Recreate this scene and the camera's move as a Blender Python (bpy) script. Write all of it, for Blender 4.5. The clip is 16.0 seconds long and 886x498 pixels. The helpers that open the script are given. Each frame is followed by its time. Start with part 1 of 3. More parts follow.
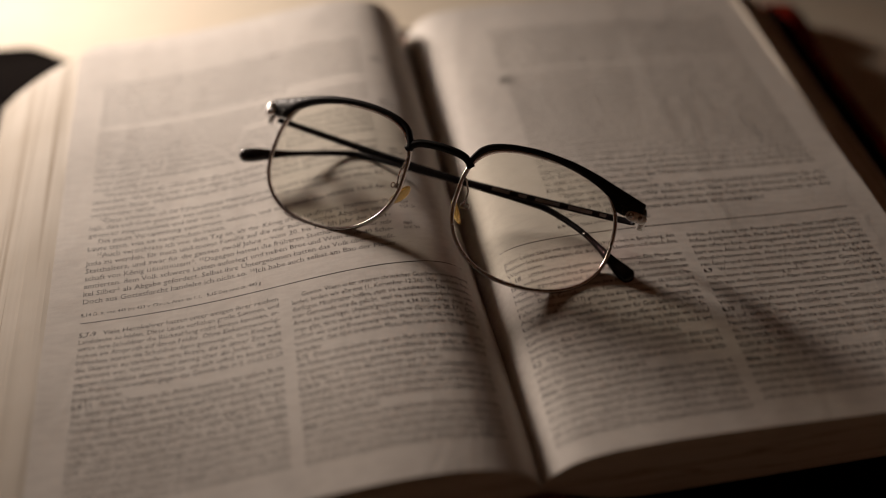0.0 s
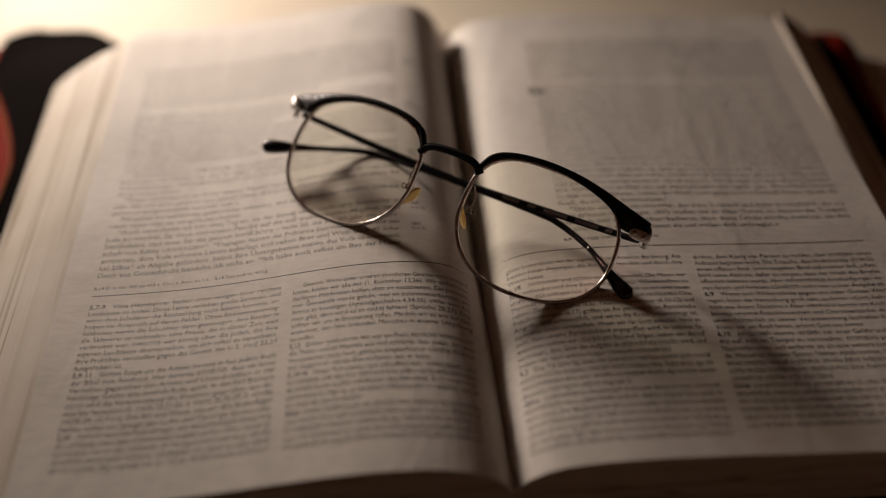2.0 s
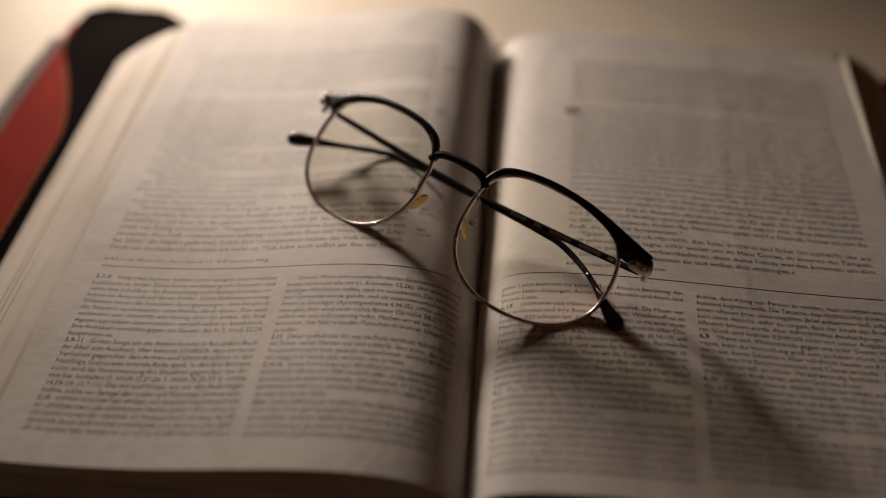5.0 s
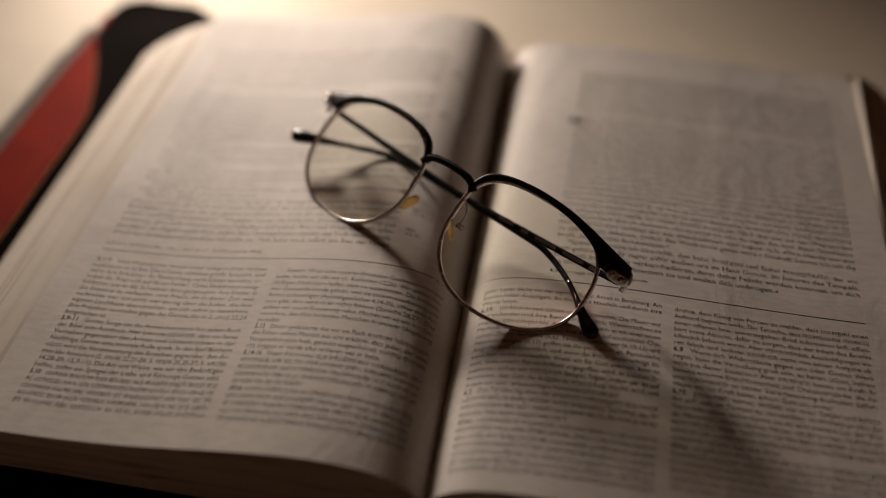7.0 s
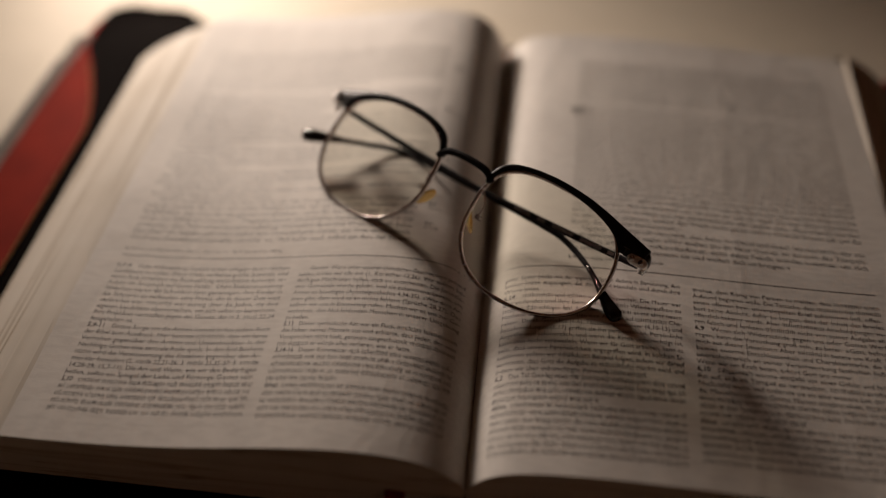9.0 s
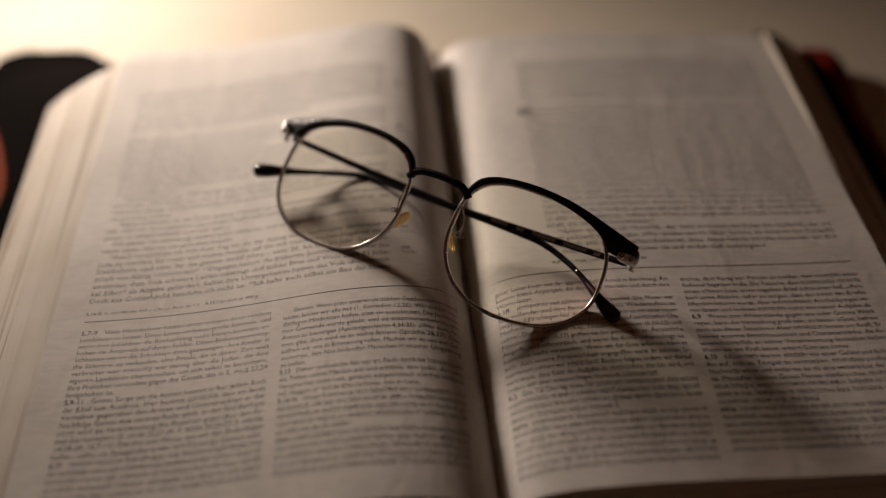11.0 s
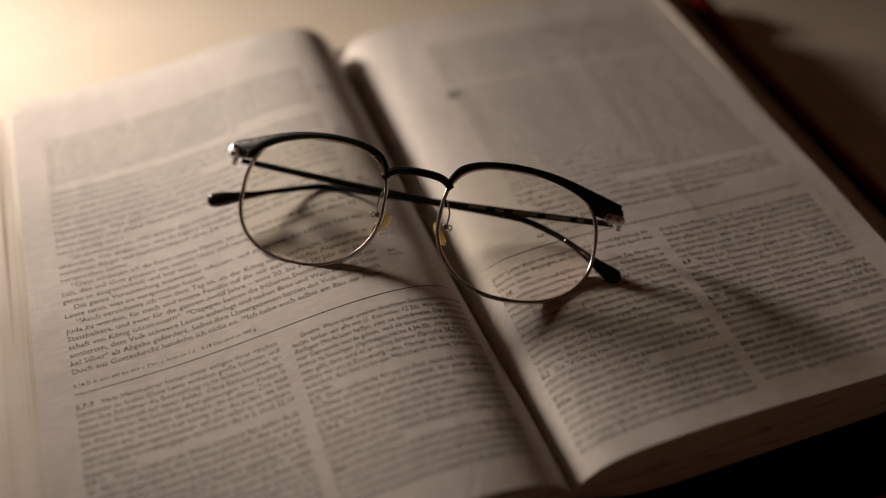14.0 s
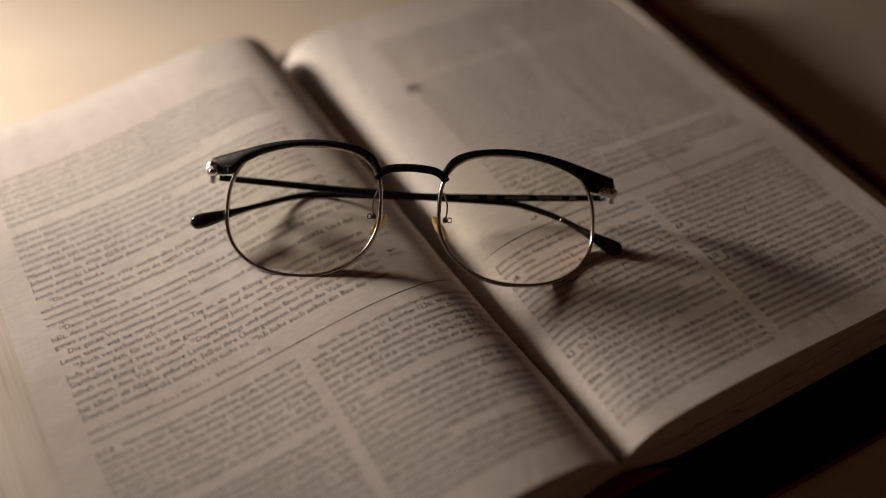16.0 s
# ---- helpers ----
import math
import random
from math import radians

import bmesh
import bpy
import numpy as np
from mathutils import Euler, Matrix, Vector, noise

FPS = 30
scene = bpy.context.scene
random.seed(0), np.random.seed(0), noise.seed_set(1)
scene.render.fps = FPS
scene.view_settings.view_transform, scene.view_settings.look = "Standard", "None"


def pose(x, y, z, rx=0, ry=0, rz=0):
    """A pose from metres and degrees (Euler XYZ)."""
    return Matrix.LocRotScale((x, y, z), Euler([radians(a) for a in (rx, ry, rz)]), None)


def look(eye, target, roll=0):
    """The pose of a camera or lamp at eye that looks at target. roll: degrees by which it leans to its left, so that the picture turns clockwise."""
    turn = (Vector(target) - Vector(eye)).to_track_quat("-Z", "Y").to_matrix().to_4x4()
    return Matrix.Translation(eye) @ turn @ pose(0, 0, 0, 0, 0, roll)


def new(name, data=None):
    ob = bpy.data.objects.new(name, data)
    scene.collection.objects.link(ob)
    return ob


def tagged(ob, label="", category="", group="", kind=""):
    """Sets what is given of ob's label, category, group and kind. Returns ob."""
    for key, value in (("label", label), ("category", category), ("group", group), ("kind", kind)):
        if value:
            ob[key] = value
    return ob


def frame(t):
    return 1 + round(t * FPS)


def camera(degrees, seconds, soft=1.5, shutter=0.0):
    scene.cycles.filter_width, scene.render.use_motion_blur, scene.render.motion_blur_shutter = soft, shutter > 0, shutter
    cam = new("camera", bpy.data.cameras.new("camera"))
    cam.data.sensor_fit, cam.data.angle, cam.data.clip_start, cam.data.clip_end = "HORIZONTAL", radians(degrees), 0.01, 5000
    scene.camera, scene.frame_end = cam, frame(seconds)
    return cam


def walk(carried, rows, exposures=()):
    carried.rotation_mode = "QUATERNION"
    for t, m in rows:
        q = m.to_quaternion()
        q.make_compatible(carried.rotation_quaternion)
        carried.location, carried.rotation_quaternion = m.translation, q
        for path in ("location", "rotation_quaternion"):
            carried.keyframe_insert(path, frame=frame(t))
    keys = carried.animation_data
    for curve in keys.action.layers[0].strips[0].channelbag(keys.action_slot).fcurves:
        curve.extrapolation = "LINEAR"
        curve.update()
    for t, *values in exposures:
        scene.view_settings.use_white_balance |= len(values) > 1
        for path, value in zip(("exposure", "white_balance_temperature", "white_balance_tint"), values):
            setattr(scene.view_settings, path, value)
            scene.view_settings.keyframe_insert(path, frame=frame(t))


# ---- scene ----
cam = camera(46.3, 16.0, soft=0.9)
cam.data.dof.use_dof = True
cam.data.dof.focus_distance = 0.3595
cam.data.dof.aperture_fstop = 2.55
METRES, EYE, TILT, LEAN, TURN = 0.2904, 0.2948, -45.0, 0.0, -9.6
ROWS = [
    (0.0, 0.0, 0.0, 0.0, 0.0, 0.0, -0.0),
    (0.5, 0.0333, 0.0011, -0.0019, 1.12, 0.23, -0.95),
    (1.0, 0.0515, -0.0051, 0.0033, 2.02, 0.16, -2.05),
    (1.5, 0.0669, -0.0138, -0.0009, 3.19, 0.21, -3.32),
    (2.0, 0.0945, -0.0138, -0.0011, 4.48, 0.2, -4.47),
    (2.5, 0.1266, -0.004, 0.0028, 5.56, 0.18, -5.5),
    (3.0, 0.1561, 0.0011, 0.0104, 6.61, 0.08, -6.51),
    (3.5, 0.176, 0.0079, 0.0111, 7.59, 0.1, -7.59),
    (4.0, 0.1961, 0.0163, 0.0112, 8.71, 0.04, -8.7),
    (6.5, 0.3037, -0.0006, 0.0361, 13.84, -0.69, -13.68),
    (7.0, 0.3255, 0.0029, 0.0357, 14.32, -0.73, -13.97),
    (7.5, 0.3102, -0.0024, 0.0221, 14.08, -0.76, -13.79),
    (8.0, 0.2917, -0.015, 0.0034, 13.98, -0.76, -13.65),
    (8.5, 0.2866, -0.0284, 0.0017, 13.77, -0.72, -13.16),
    (9.0, 0.2616, -0.0352, 0.015, 12.1, -0.48, -11.6),
    (9.5, 0.2252, -0.0344, 0.0229, 9.91, -0.06, -9.53),
    (12.0, 0.0335, -0.0155, 0.0277, 0.82, 0.18, -0.58),
    (12.5, 0.0021, -0.0147, 0.0323, -1.2, 0.05, 1.4),
    (13.0, -0.0352, -0.0103, 0.0314, -3.11, -0.17, 3.29),
    (13.5, -0.0887, -0.0046, 0.0314, -5.09, -0.37, 5.02),
    (14.0, -0.1315, -0.0025, 0.0438, -6.87, -0.8, 6.8),
    (14.5, -0.1747, 0.0002, 0.0487, -8.87, -1.1, 8.64),
    (15.0, -0.2192, 0.0066, 0.0567, -10.96, -1.65, 10.36),
    (15.5, -0.2462, 0.0204, 0.0648, -12.82, -2.21, 12.12),
    (16.0, -0.2867, 0.0406, 0.0697, -14.49, -2.38, 13.7),
]
walk(cam, [(t, pose(-0.057, -0.2855, EYE, TILT, LEAN, TURN) @ pose(METRES * x, METRES * y, METRES * z, 90 + pitch, roll, yaw)) for t, x, y, z, yaw, pitch, roll in ROWS])

# ---------------------------------------------------------------- light
scene.view_settings.exposure = 0.0
world = bpy.data.worlds.new("room_air")
world.use_nodes = True
world.node_tree.nodes["Background"].inputs[0].default_value = (0.9, 0.75, 0.6, 1)
world.node_tree.nodes["Background"].inputs[1].default_value = 0.0
scene.world = world

lamp_data = bpy.data.lights.new("desk_lamp_light", "AREA")
lamp_data.shape = "DISK"
lamp_data.size = 0.110
lamp_data.energy = 0.82
lamp_data.spread = math.radians(81)
lamp_data.color = (1.0, 0.832, 0.715)
lamp = new("desk_lamp_light", lamp_data)
lamp.matrix_world = look((-0.316, 0.4135, 0.182), (-0.082, 0.080, 0.015))


# ---------------------------------------------------------------- materials
def material(name, base, rough=0.5, metal=0.0, spec=0.5):
    m = bpy.data.materials.new(name)
    m.use_nodes = True
    b = m.node_tree.nodes["Principled BSDF"]
    b.inputs["Base Color"].default_value = (*base, 1)
    b.inputs["Roughness"].default_value = rough
    b.inputs["Metallic"].default_value = metal
    b.inputs["Specular IOR Level"].default_value = spec
    return m, m.node_tree, b


def noise_node(tree, scale, detail=4.0, stretch=None, distortion=0.0):
    n = tree.nodes.new("ShaderNodeTexNoise")
    n.inputs["Scale"].default_value = scale
    n.inputs["Detail"].default_value = detail
    n.inputs["Distortion"].default_value = distortion
    c = tree.nodes.new("ShaderNodeTexCoord")
    if stretch:
        mp = tree.nodes.new("ShaderNodeMapping")
        mp.inputs["Scale"].default_value = stretch
        tree.links.new(c.outputs["Object"], mp.inputs["Vector"])
        tree.links.new(mp.outputs["Vector"], n.inputs["Vector"])
    else:
        tree.links.new(c.outputs["Object"], n.inputs["Vector"])
    return n


def ramp(tree, source, stops):
    r = tree.nodes.new("ShaderNodeValToRGB")
    e = r.color_ramp.elements
    while len(e) < len(stops):
        e.new(0.5)
    for el, (p, c) in zip(e, stops):
        el.position, el.color = p, (*c, 1)
    tree.links.new(source, r.inputs["Fac"])
    return r


def multiply(tree, a, b):
    mx = tree.nodes.new("ShaderNodeMix")
    mx.data_type, mx.blend_type = "RGBA", "MULTIPLY"
    mx.inputs["Factor"].default_value = 1.0
    tree.links.new(a, mx.inputs["A"])
    tree.links.new(b, mx.inputs["B"])
    return mx.outputs["Result"]


def bump(tree, b, source, strength, distance):
    n = tree.nodes.new("ShaderNodeBump")
    n.inputs["Strength"].default_value = strength
    n.inputs["Distance"].default_value = distance
    tree.links.new(source, n.inputs["Height"])
    tree.links.new(n.outputs["Normal"], b.inputs["Normal"])


def paper_material():
    m, t, b = material("thin_paper", (0.74, 0.70, 0.645), 0.75, 0, 0.2)
    big = ramp(t, noise_node(t, 26, 3, (1, 0.6, 1)).outputs["Fac"], [(0.3, (0.70, 0.665, 0.62)), (0.7, (0.77, 0.73, 0.675))])
    fine = ramp(t, noise_node(t, 1500, 3).outputs["Fac"], [(0.3, (0.95, 0.95, 0.95)), (0.7, (1, 1, 1))])
    # print on the other side of the leaf, faintly showing through
    through_print = ramp(t, noise_node(t, 520, 2, (0.30, 1.0, 1)).outputs["Fac"], [(0.35, (0.925, 0.92, 0.92)), (0.6, (1, 1, 1))])
    both = multiply(t, big.outputs["Color"], fine.outputs["Color"])
    t.links.new(multiply(t, both, through_print.outputs["Color"]), b.inputs["Base Color"])
    bump(t, b, noise_node(t, 38, 4, (1, 0.35, 1), 0.6).outputs["Fac"], 0.5, 0.0018)
    return m


def page_edge_material():
    m, t, b = material("paper_edges", (0.66, 0.61, 0.53), 0.75, 0, 0.2)
    lines = ramp(t, noise_node(t, 900, 2, (0.02, 0.004, 1)).outputs["Fac"], [(0.3, (0.615, 0.565, 0.49)), (0.6, (0.68, 0.63, 0.555))])
    stain = ramp(t, noise_node(t, 30, 3).outputs["Fac"], [(0.3, (0.88, 0.86, 0.83)), (0.7, (1, 1, 1))])
    # thin dark lines: the shade between parted leaves, put into the colour
    gap_shade = ramp(t, noise_node(t, 260, 1, (0.03, 0.004, 1)).outputs["Fac"], [(0.445, (1, 1, 1)), (0.465, (0.55, 0.48, 0.40)), (0.485, (1, 1, 1))])
    both = multiply(t, lines.outputs["Color"], stain.outputs["Color"])
    t.links.new(multiply(t, both, gap_shade.outputs["Color"]), b.inputs["Base Color"])
    bump(t, b, noise_node(t, 900, 2, (0.02, 0.004, 1)).outputs["Fac"], 0.35, 0.0004)
    return m


def ink_material():
    m, t, b = material("printing_ink", (0.06, 0.055, 0.056), 0.55, 0, 0.3)
    worn = ramp(t, noise_node(t, 700, 3).outputs["Fac"], [(0.3, (0.028, 0.022, 0.020)), (0.75, (0.062, 0.050, 0.045))])
    t.links.new(worn.outputs["Color"], b.inputs["Base Color"])
    return m


def leather_material(name, dark, light, rough):
    m, t, b = material(name, dark, rough, 0, 0.06)
    tone = ramp(t, noise_node(t, 40, 5).outputs["Fac"], [(0.3, dark), (0.7, light)])
    t.links.new(tone.outputs["Color"], b.inputs["Base Color"])
    v = t.nodes.new("ShaderNodeTexVoronoi")
    v.inputs["Scale"].default_value = 900
    c = t.nodes.new("ShaderNodeTexCoord")
    t.links.new(c.outputs["Object"], v.inputs["Vector"])
    bump(t, b, v.outputs["Distance"], 0.5, 0.0004)
    return m


def fabric_material(name, dark, light, scale=900):
    m, t, b = material(name, dark, 0.95, 0, 0.02)
    tone = ramp(t, noise_node(t, scale, 2, (1, 0.3, 1)).outputs["Fac"], [(0.3, dark), (0.7, light)])
    t.links.new(tone.outputs["Color"], b.inputs["Base Color"])
    bump(t, b, noise_node(t, scale * 1.5, 2).outputs["Fac"], 0.5, 0.0003)
    return m


def table_material():
    m, t, b = material("cream_table", (0.68, 0.61, 0.50), 0.6, 0, 0.2)
    tone = ramp(t, noise_node(t, 7, 5, (1, 2.5, 1)).outputs["Fac"], [(0.3, (0.655, 0.585, 0.475)), (0.7, (0.705, 0.635, 0.52))])
    fine = ramp(t, noise_node(t, 260, 4, (0.25, 1, 1)).outputs["Fac"], [(0.3, (0.94, 0.94, 0.93)), (0.7, (1, 1, 1))])
    t.links.new(multiply(t, tone.outputs["Color"], fine.outputs["Color"]), b.inputs["Base Color"])
    rough = ramp(t, noise_node(t, 60, 4).outputs["Fac"], [(0.3, (0.6, 0.6, 0.6)), (0.7, (0.68, 0.68, 0.68))])
    t.links.new(rough.outputs["Color"], b.inputs["Roughness"])
    bump(t, b, noise_node(t, 420, 3).outputs["Fac"], 0.1, 0.0002)
    return m


def lens_material():
    m = bpy.data.materials.new("coated_lens_glass")
    m.use_nodes = True
    t = m.node_tree
    t.nodes.clear()
    out = t.nodes.new("ShaderNodeOutputMaterial")
    clear = t.nodes.new("ShaderNodeBsdfTransparent")
    clear.inputs["Color"].default_value = (0.992, 0.988, 0.95, 1)
    lw = t.nodes.new("ShaderNodeLayerWeight")
    lw.inputs["Blend"].default_value = 0.5
    steep = t.nodes.new("ShaderNodeMath")
    steep.operation = "POWER"
    steep.inputs[1].default_value = 2.4
    t.links.new(lw.outputs["Facing"], steep.inputs[0])
    # the coating reflects violet when seen square on and pink at a grazing angle
    shader = clear.outputs["BSDF"]
    for colour, factor, least in (((0.42, 0.36, 1.0), 0.0, 0.012), ((1.0, 0.55, 0.55), 0.50, 0.0)):
        gloss = t.nodes.new("ShaderNodeBsdfGlossy")
        gloss.inputs["Roughness"].default_value = 0.02
        gloss.inputs["Color"].default_value = (*colour, 1)
        amount = t.nodes.new("ShaderNodeMath")
        amount.operation = "MULTIPLY_ADD"
        amount.inputs[1].default_value, amount.inputs[2].default_value = factor, least
        t.links.new(steep.outputs[0], amount.inputs[0])
        mix = t.nodes.new("ShaderNodeMixShader")
        t.links.new(amount.outputs[0], mix.inputs["Fac"])
        t.links.new(shader, mix.inputs[1])
        t.links.new(gloss.outputs["BSDF"], mix.inputs[2])
        shader = mix.outputs["Shader"]
    t.links.new(shader, out.inputs["Surface"])
    return m


def metal_material(name, base, rough):
    m, t, b = material(name, base, rough, 1.0)
    r = ramp(t, noise_node(t, 500, 3).outputs["Fac"], [(0.3, (rough * 0.7,) * 3), (0.7, (rough * 1.3,) * 3)])
    t.links.new(r.outputs["Color"], b.inputs["Roughness"])
    return m


def silicone_material():
    m, t, b = material("yellowed_silicone", (0.95, 0.72, 0.30), 0.12)
    b.inputs["Transmission Weight"].default_value = 0.75
    b.inputs["IOR"].default_value = 1.42
    return m


PAPER, EDGES, INK = paper_material(), page_edge_material(), ink_material()
RED = leather_material("red_leather", (0.155, 0.009, 0.003), (0.215, 0.014, 0.005), 0.8)
BLACK_CLOTH = fabric_material("black_lining", (0.0026, 0.0017, 0.0014), (0.005, 0.0032, 0.0026))
GREY_CLOTH = fabric_material("grey_zip_tape", (0.12, 0.105, 0.095), (0.22, 0.2, 0.18))
THREAD = fabric_material("tan_thread", (0.30, 0.18, 0.07), (0.42, 0.27, 0.11))
RIBBON = fabric_material("red_ribbon_silk", (0.26, 0.012, 0.012), (0.36, 0.02, 0.018), 2200)
BAND = fabric_material("woven_headband", (0.50, 0.20, 0.13), (0.62, 0.30, 0.2), 2500)
TABLE = table_material()
# tint of the unseen bounce walls, which warms and lifts the shade
BOUNCE_WALL = fabric_material("warm_bounce_surface", (0.56, 0.39, 0.30), (0.62, 0.44, 0.34), 12)
LENS = lens_material()
BLACK_FRAME = metal_material("black_lacquered_metal", (0.014, 0.012, 0.012), 0.5)
BLACK_FRAME.node_tree.nodes["Principled BSDF"].inputs["Metallic"].default_value = 0.0
BLACK_FRAME.node_tree.nodes["Principled BSDF"].inputs["Specular IOR Level"].default_value = 0.15
TEMPLE_METAL = metal_material("dark_polished_metal", (0.05, 0.05, 0.055), 0.42)
GUNMETAL = metal_material("gunmetal_rim", (0.56, 0.52, 0.51), 0.22)
SILVER = metal_material("polished_silver", (0.93, 0.93, 0.92), 0.36)
INLAY = metal_material("dark_inlay", (0.10, 0.095, 0.09), 0.5)
ZIP_METAL = metal_material("dull_zip_metal", (0.30, 0.27, 0.24), 0.6)
ACETATE, _t, _b = material("black_acetate_tip", (0.012, 0.009, 0.009), 0.2)
PAD = silicone_material()
PRINT_GREY = metal_material("pale_print", (0.35, 0.34, 0.32), 0.5)


# ---------------------------------------------------------------- mesh helpers
def mesh_object(name, verts, faces, mat, parent=None, label="", smooth=False):
    me = bpy.data.meshes.new(name)
    me.from_pydata([tuple(v) for v in verts], [], [tuple(f) for f in faces])
    me.validate()
    me.update()
    if smooth:
        me.polygons.foreach_set("use_smooth", [True] * len(me.polygons))
    me.materials.append(mat)
    ob = new(name, me)
    if parent:
        ob.parent = parent
    if label:
        tagged(ob, label)
    return ob


def part(name, bm, mat, parent, label="", smooth=True):
    me = bpy.data.meshes.new(name)
    bmesh.ops.recalc_face_normals(bm, faces=bm.faces)
    bm.to_mesh(me)
    bm.free()
    if smooth:
        me.polygons.foreach_set("use_smooth", [True] * len(me.polygons))
    me.materials.append(mat)
    ob = new(name, me)
    ob.parent = parent
    if label:
        tagged(ob, label)
    return ob


def thing(name, label, category, kind=""):
    return tagged(new(name), label, category, "", kind)


def add_box(bm, lo, hi, bevel=0.0):
    vs = [bm.verts.new((x, y, z)) for z in (lo[2], hi[2]) for y in (lo[1], hi[1]) for x in (lo[0], hi[0])]
    for f in ((0, 2, 3, 1), (4, 5, 7, 6), (0, 1, 5, 4), (2, 6, 7, 3), (0, 4, 6, 2), (1, 3, 7, 5)):
        bm.faces.new([vs[i] for i in f])
    if bevel:
        es = list({e for v in vs for e in v.link_edges})
        bmesh.ops.bevel(bm, geom=es, offset=bevel, segments=3, profile=0.5, affect="EDGES")
    return bm


def spline(points, n):
    """Smooth curve (Catmull-Rom) through a few shape points."""
    p = [np.array(q, float) for q in points]
    p = [2 * p[0] - p[1]] + p + [2 * p[-1] - p[-2]]
    out = []
    for i in range(n):
        s = i / (n - 1) * (len(p) - 3)
        k = min(int(s), len(p) - 4)
        u = s - k
        a, b, c, d = p[k:k + 4]
        out.append(0.5 * (2 * b + (c - a) * u + (2 * a - 5 * b + 4 * c - d) * u * u + (3 * b - a - 3 * c + d) * u ** 3))
    return out


def sweep(bm, path, side, radii, sides=10, closed=False):
    """A tube along path; side(i) gives a reference direction; radii(i) the two half widths (along side, across it)."""
    rings, n = [], len(path)
    for i, p in enumerate(path):
        a = path[(i - 1) % n] if closed or i > 0 else path[i]
        b = path[(i + 1) % n] if closed or i < n - 1 else path[i]
        tan = Vector(b - a).normalized()
        ref = Vector(side(i))
        ref = (ref - tan * ref.dot(tan)).normalized()
        oth = tan.cross(ref)
        ra, rb = radii(i)
        rings.append([bm.verts.new(Vector(p) + ref * ra * math.cos(2 * math.pi * k / sides) + oth * rb * math.sin(2 * math.pi * k / sides)) for k in range(sides)])
    for i in range(n if closed else n - 1):
        r, s = rings[i], rings[(i + 1) % n]
        for k in range(sides):
            bm.faces.new((r[k], r[(k + 1) % sides], s[(k + 1) % sides], s[k]))
    if not closed:
        bm.faces.new(rings[0][::-1])
        bm.faces.new(rings[-1])
    return bm


# ---------------------------------------------------------------- the table and the added bounce walls
TABLE_Z = -0.003


def build_table_and_bounce():
    r, h = 0.85, 0.75
    bm = bmesh.new()
    add_box(bm, (-r, -r, -0.06), (r, r, TABLE_Z))
    top = tagged(new("ground", bpy.data.meshes.new("ground")), "cream matt table surface under the book", "table", "", "structure")
    bm.to_mesh(top.data)
    bm.free()
    top.data.materials.append(TABLE)
    # unseen close walls and ceiling, added to bounce lamp light into the shade
    for nm, lo, hi in (("bounce_north", (-r - 0.1, r, -0.06), (r + 0.1, r + 0.1, h)), ("bounce_south", (-r - 0.1, -r - 0.1, -0.06), (r + 0.1, -r, h)),
                       ("bounce_west", (-r - 0.1, -r, -0.06), (-r, r, h)), ("bounce_east", (r, -r, -0.06), (r + 0.1, r, h)),
                       ("ceiling", (-r - 0.1, -r - 0.1, h), (r + 0.1, r + 0.1, h + 0.1))):
        bm = add_box(bmesh.new(), lo, hi)
        ob = tagged(new(nm, bpy.data.meshes.new(nm)), "unseen warm surface added to bounce lamp light", "ceiling" if nm == "ceiling" else "wall", "", "structure")
        bm.to_mesh(ob.data)
        bm.free()
        ob.data.materials.append(BOUNCE_WALL)


build_table_and_bounce()

# ---------------------------------------------------------------- the book
PAGE_W, PAGE_H, PAGE_HEAD = 0.1515, 0.1225, 0.1285
CASE_TOP = 0.0065


def gutter_x(y):
    """The fold runs a little aslant of the printed lines."""
    return -0.0025 - 0.028 * y


def leaf_z(right, u, x, y):
    """Height of a leaf at the distance u from the fold: humped on the left, flatter on the right."""
    foot = np.clip((-0.02 - y) / 0.07, 0, 1)
    if right:
        z = 0.0323 + 0.0045 * np.exp(-((u - 0.0399) / 0.066) ** 2) - (0.0176 - 0.0058 * foot) * np.exp(-u / (0.00532 + 0.0016 * foot))
        z = z - 0.0040 * np.clip((y + 0.02) / 0.14, 0, 1)
    else:
        z = 0.02795 + 0.01156 * np.exp(-((u - 0.0305) / 0.0588) ** 2) - (0.0195 - 0.0068 * foot) * np.exp(-u / (0.0057 + 0.0018 * foot))
        z = z + 0.0022 * np.clip((y - 0.02) / 0.10, 0, 1) ** 1.5
        s = np.clip((y + 0.025) / 0.045, 0, 1)
        z = z + 0.0022 * s * s * (3 - 2 * s) * np.exp(-((u - 0.036) / 0.026) ** 2) * np.clip((0.13 - y) / 0.08, 0.3, 1)
    return z + 0.00036 * np.sin(31 * x + 40 * y) * np.sin(57 * y + 1.3) * np.clip(u / 0.05, 0, 1)


def page_z(x, y=0.0):
    u = x - gutter_x(y)
    side = 1 if u > 0 else -1
    for _ in range(8):
        v = y - foot_slant(side, abs(u), y)
        u = x - gutter_x(v) * math.exp(-(u / 0.03) ** 2)
    return leaf_z(side > 0, max(0.0, side * u), x, v)


def corner_cut(y):
    """How far the rounded head corner of the outer edge draws in."""
    d = max(0.0, y - (PAGE_HEAD - 0.011))
    return 0.011 - math.sqrt(max(0.0, 0.011 ** 2 - d * d))


def foot_slant(side, u, y):
    """The foot of the leaves on one side runs slightly uphill towards the outer edge."""
    return 0.0024 * (u / PAGE_W) * max(0.0, -y / PAGE_H) ** 3 if side > 0 else 0.0


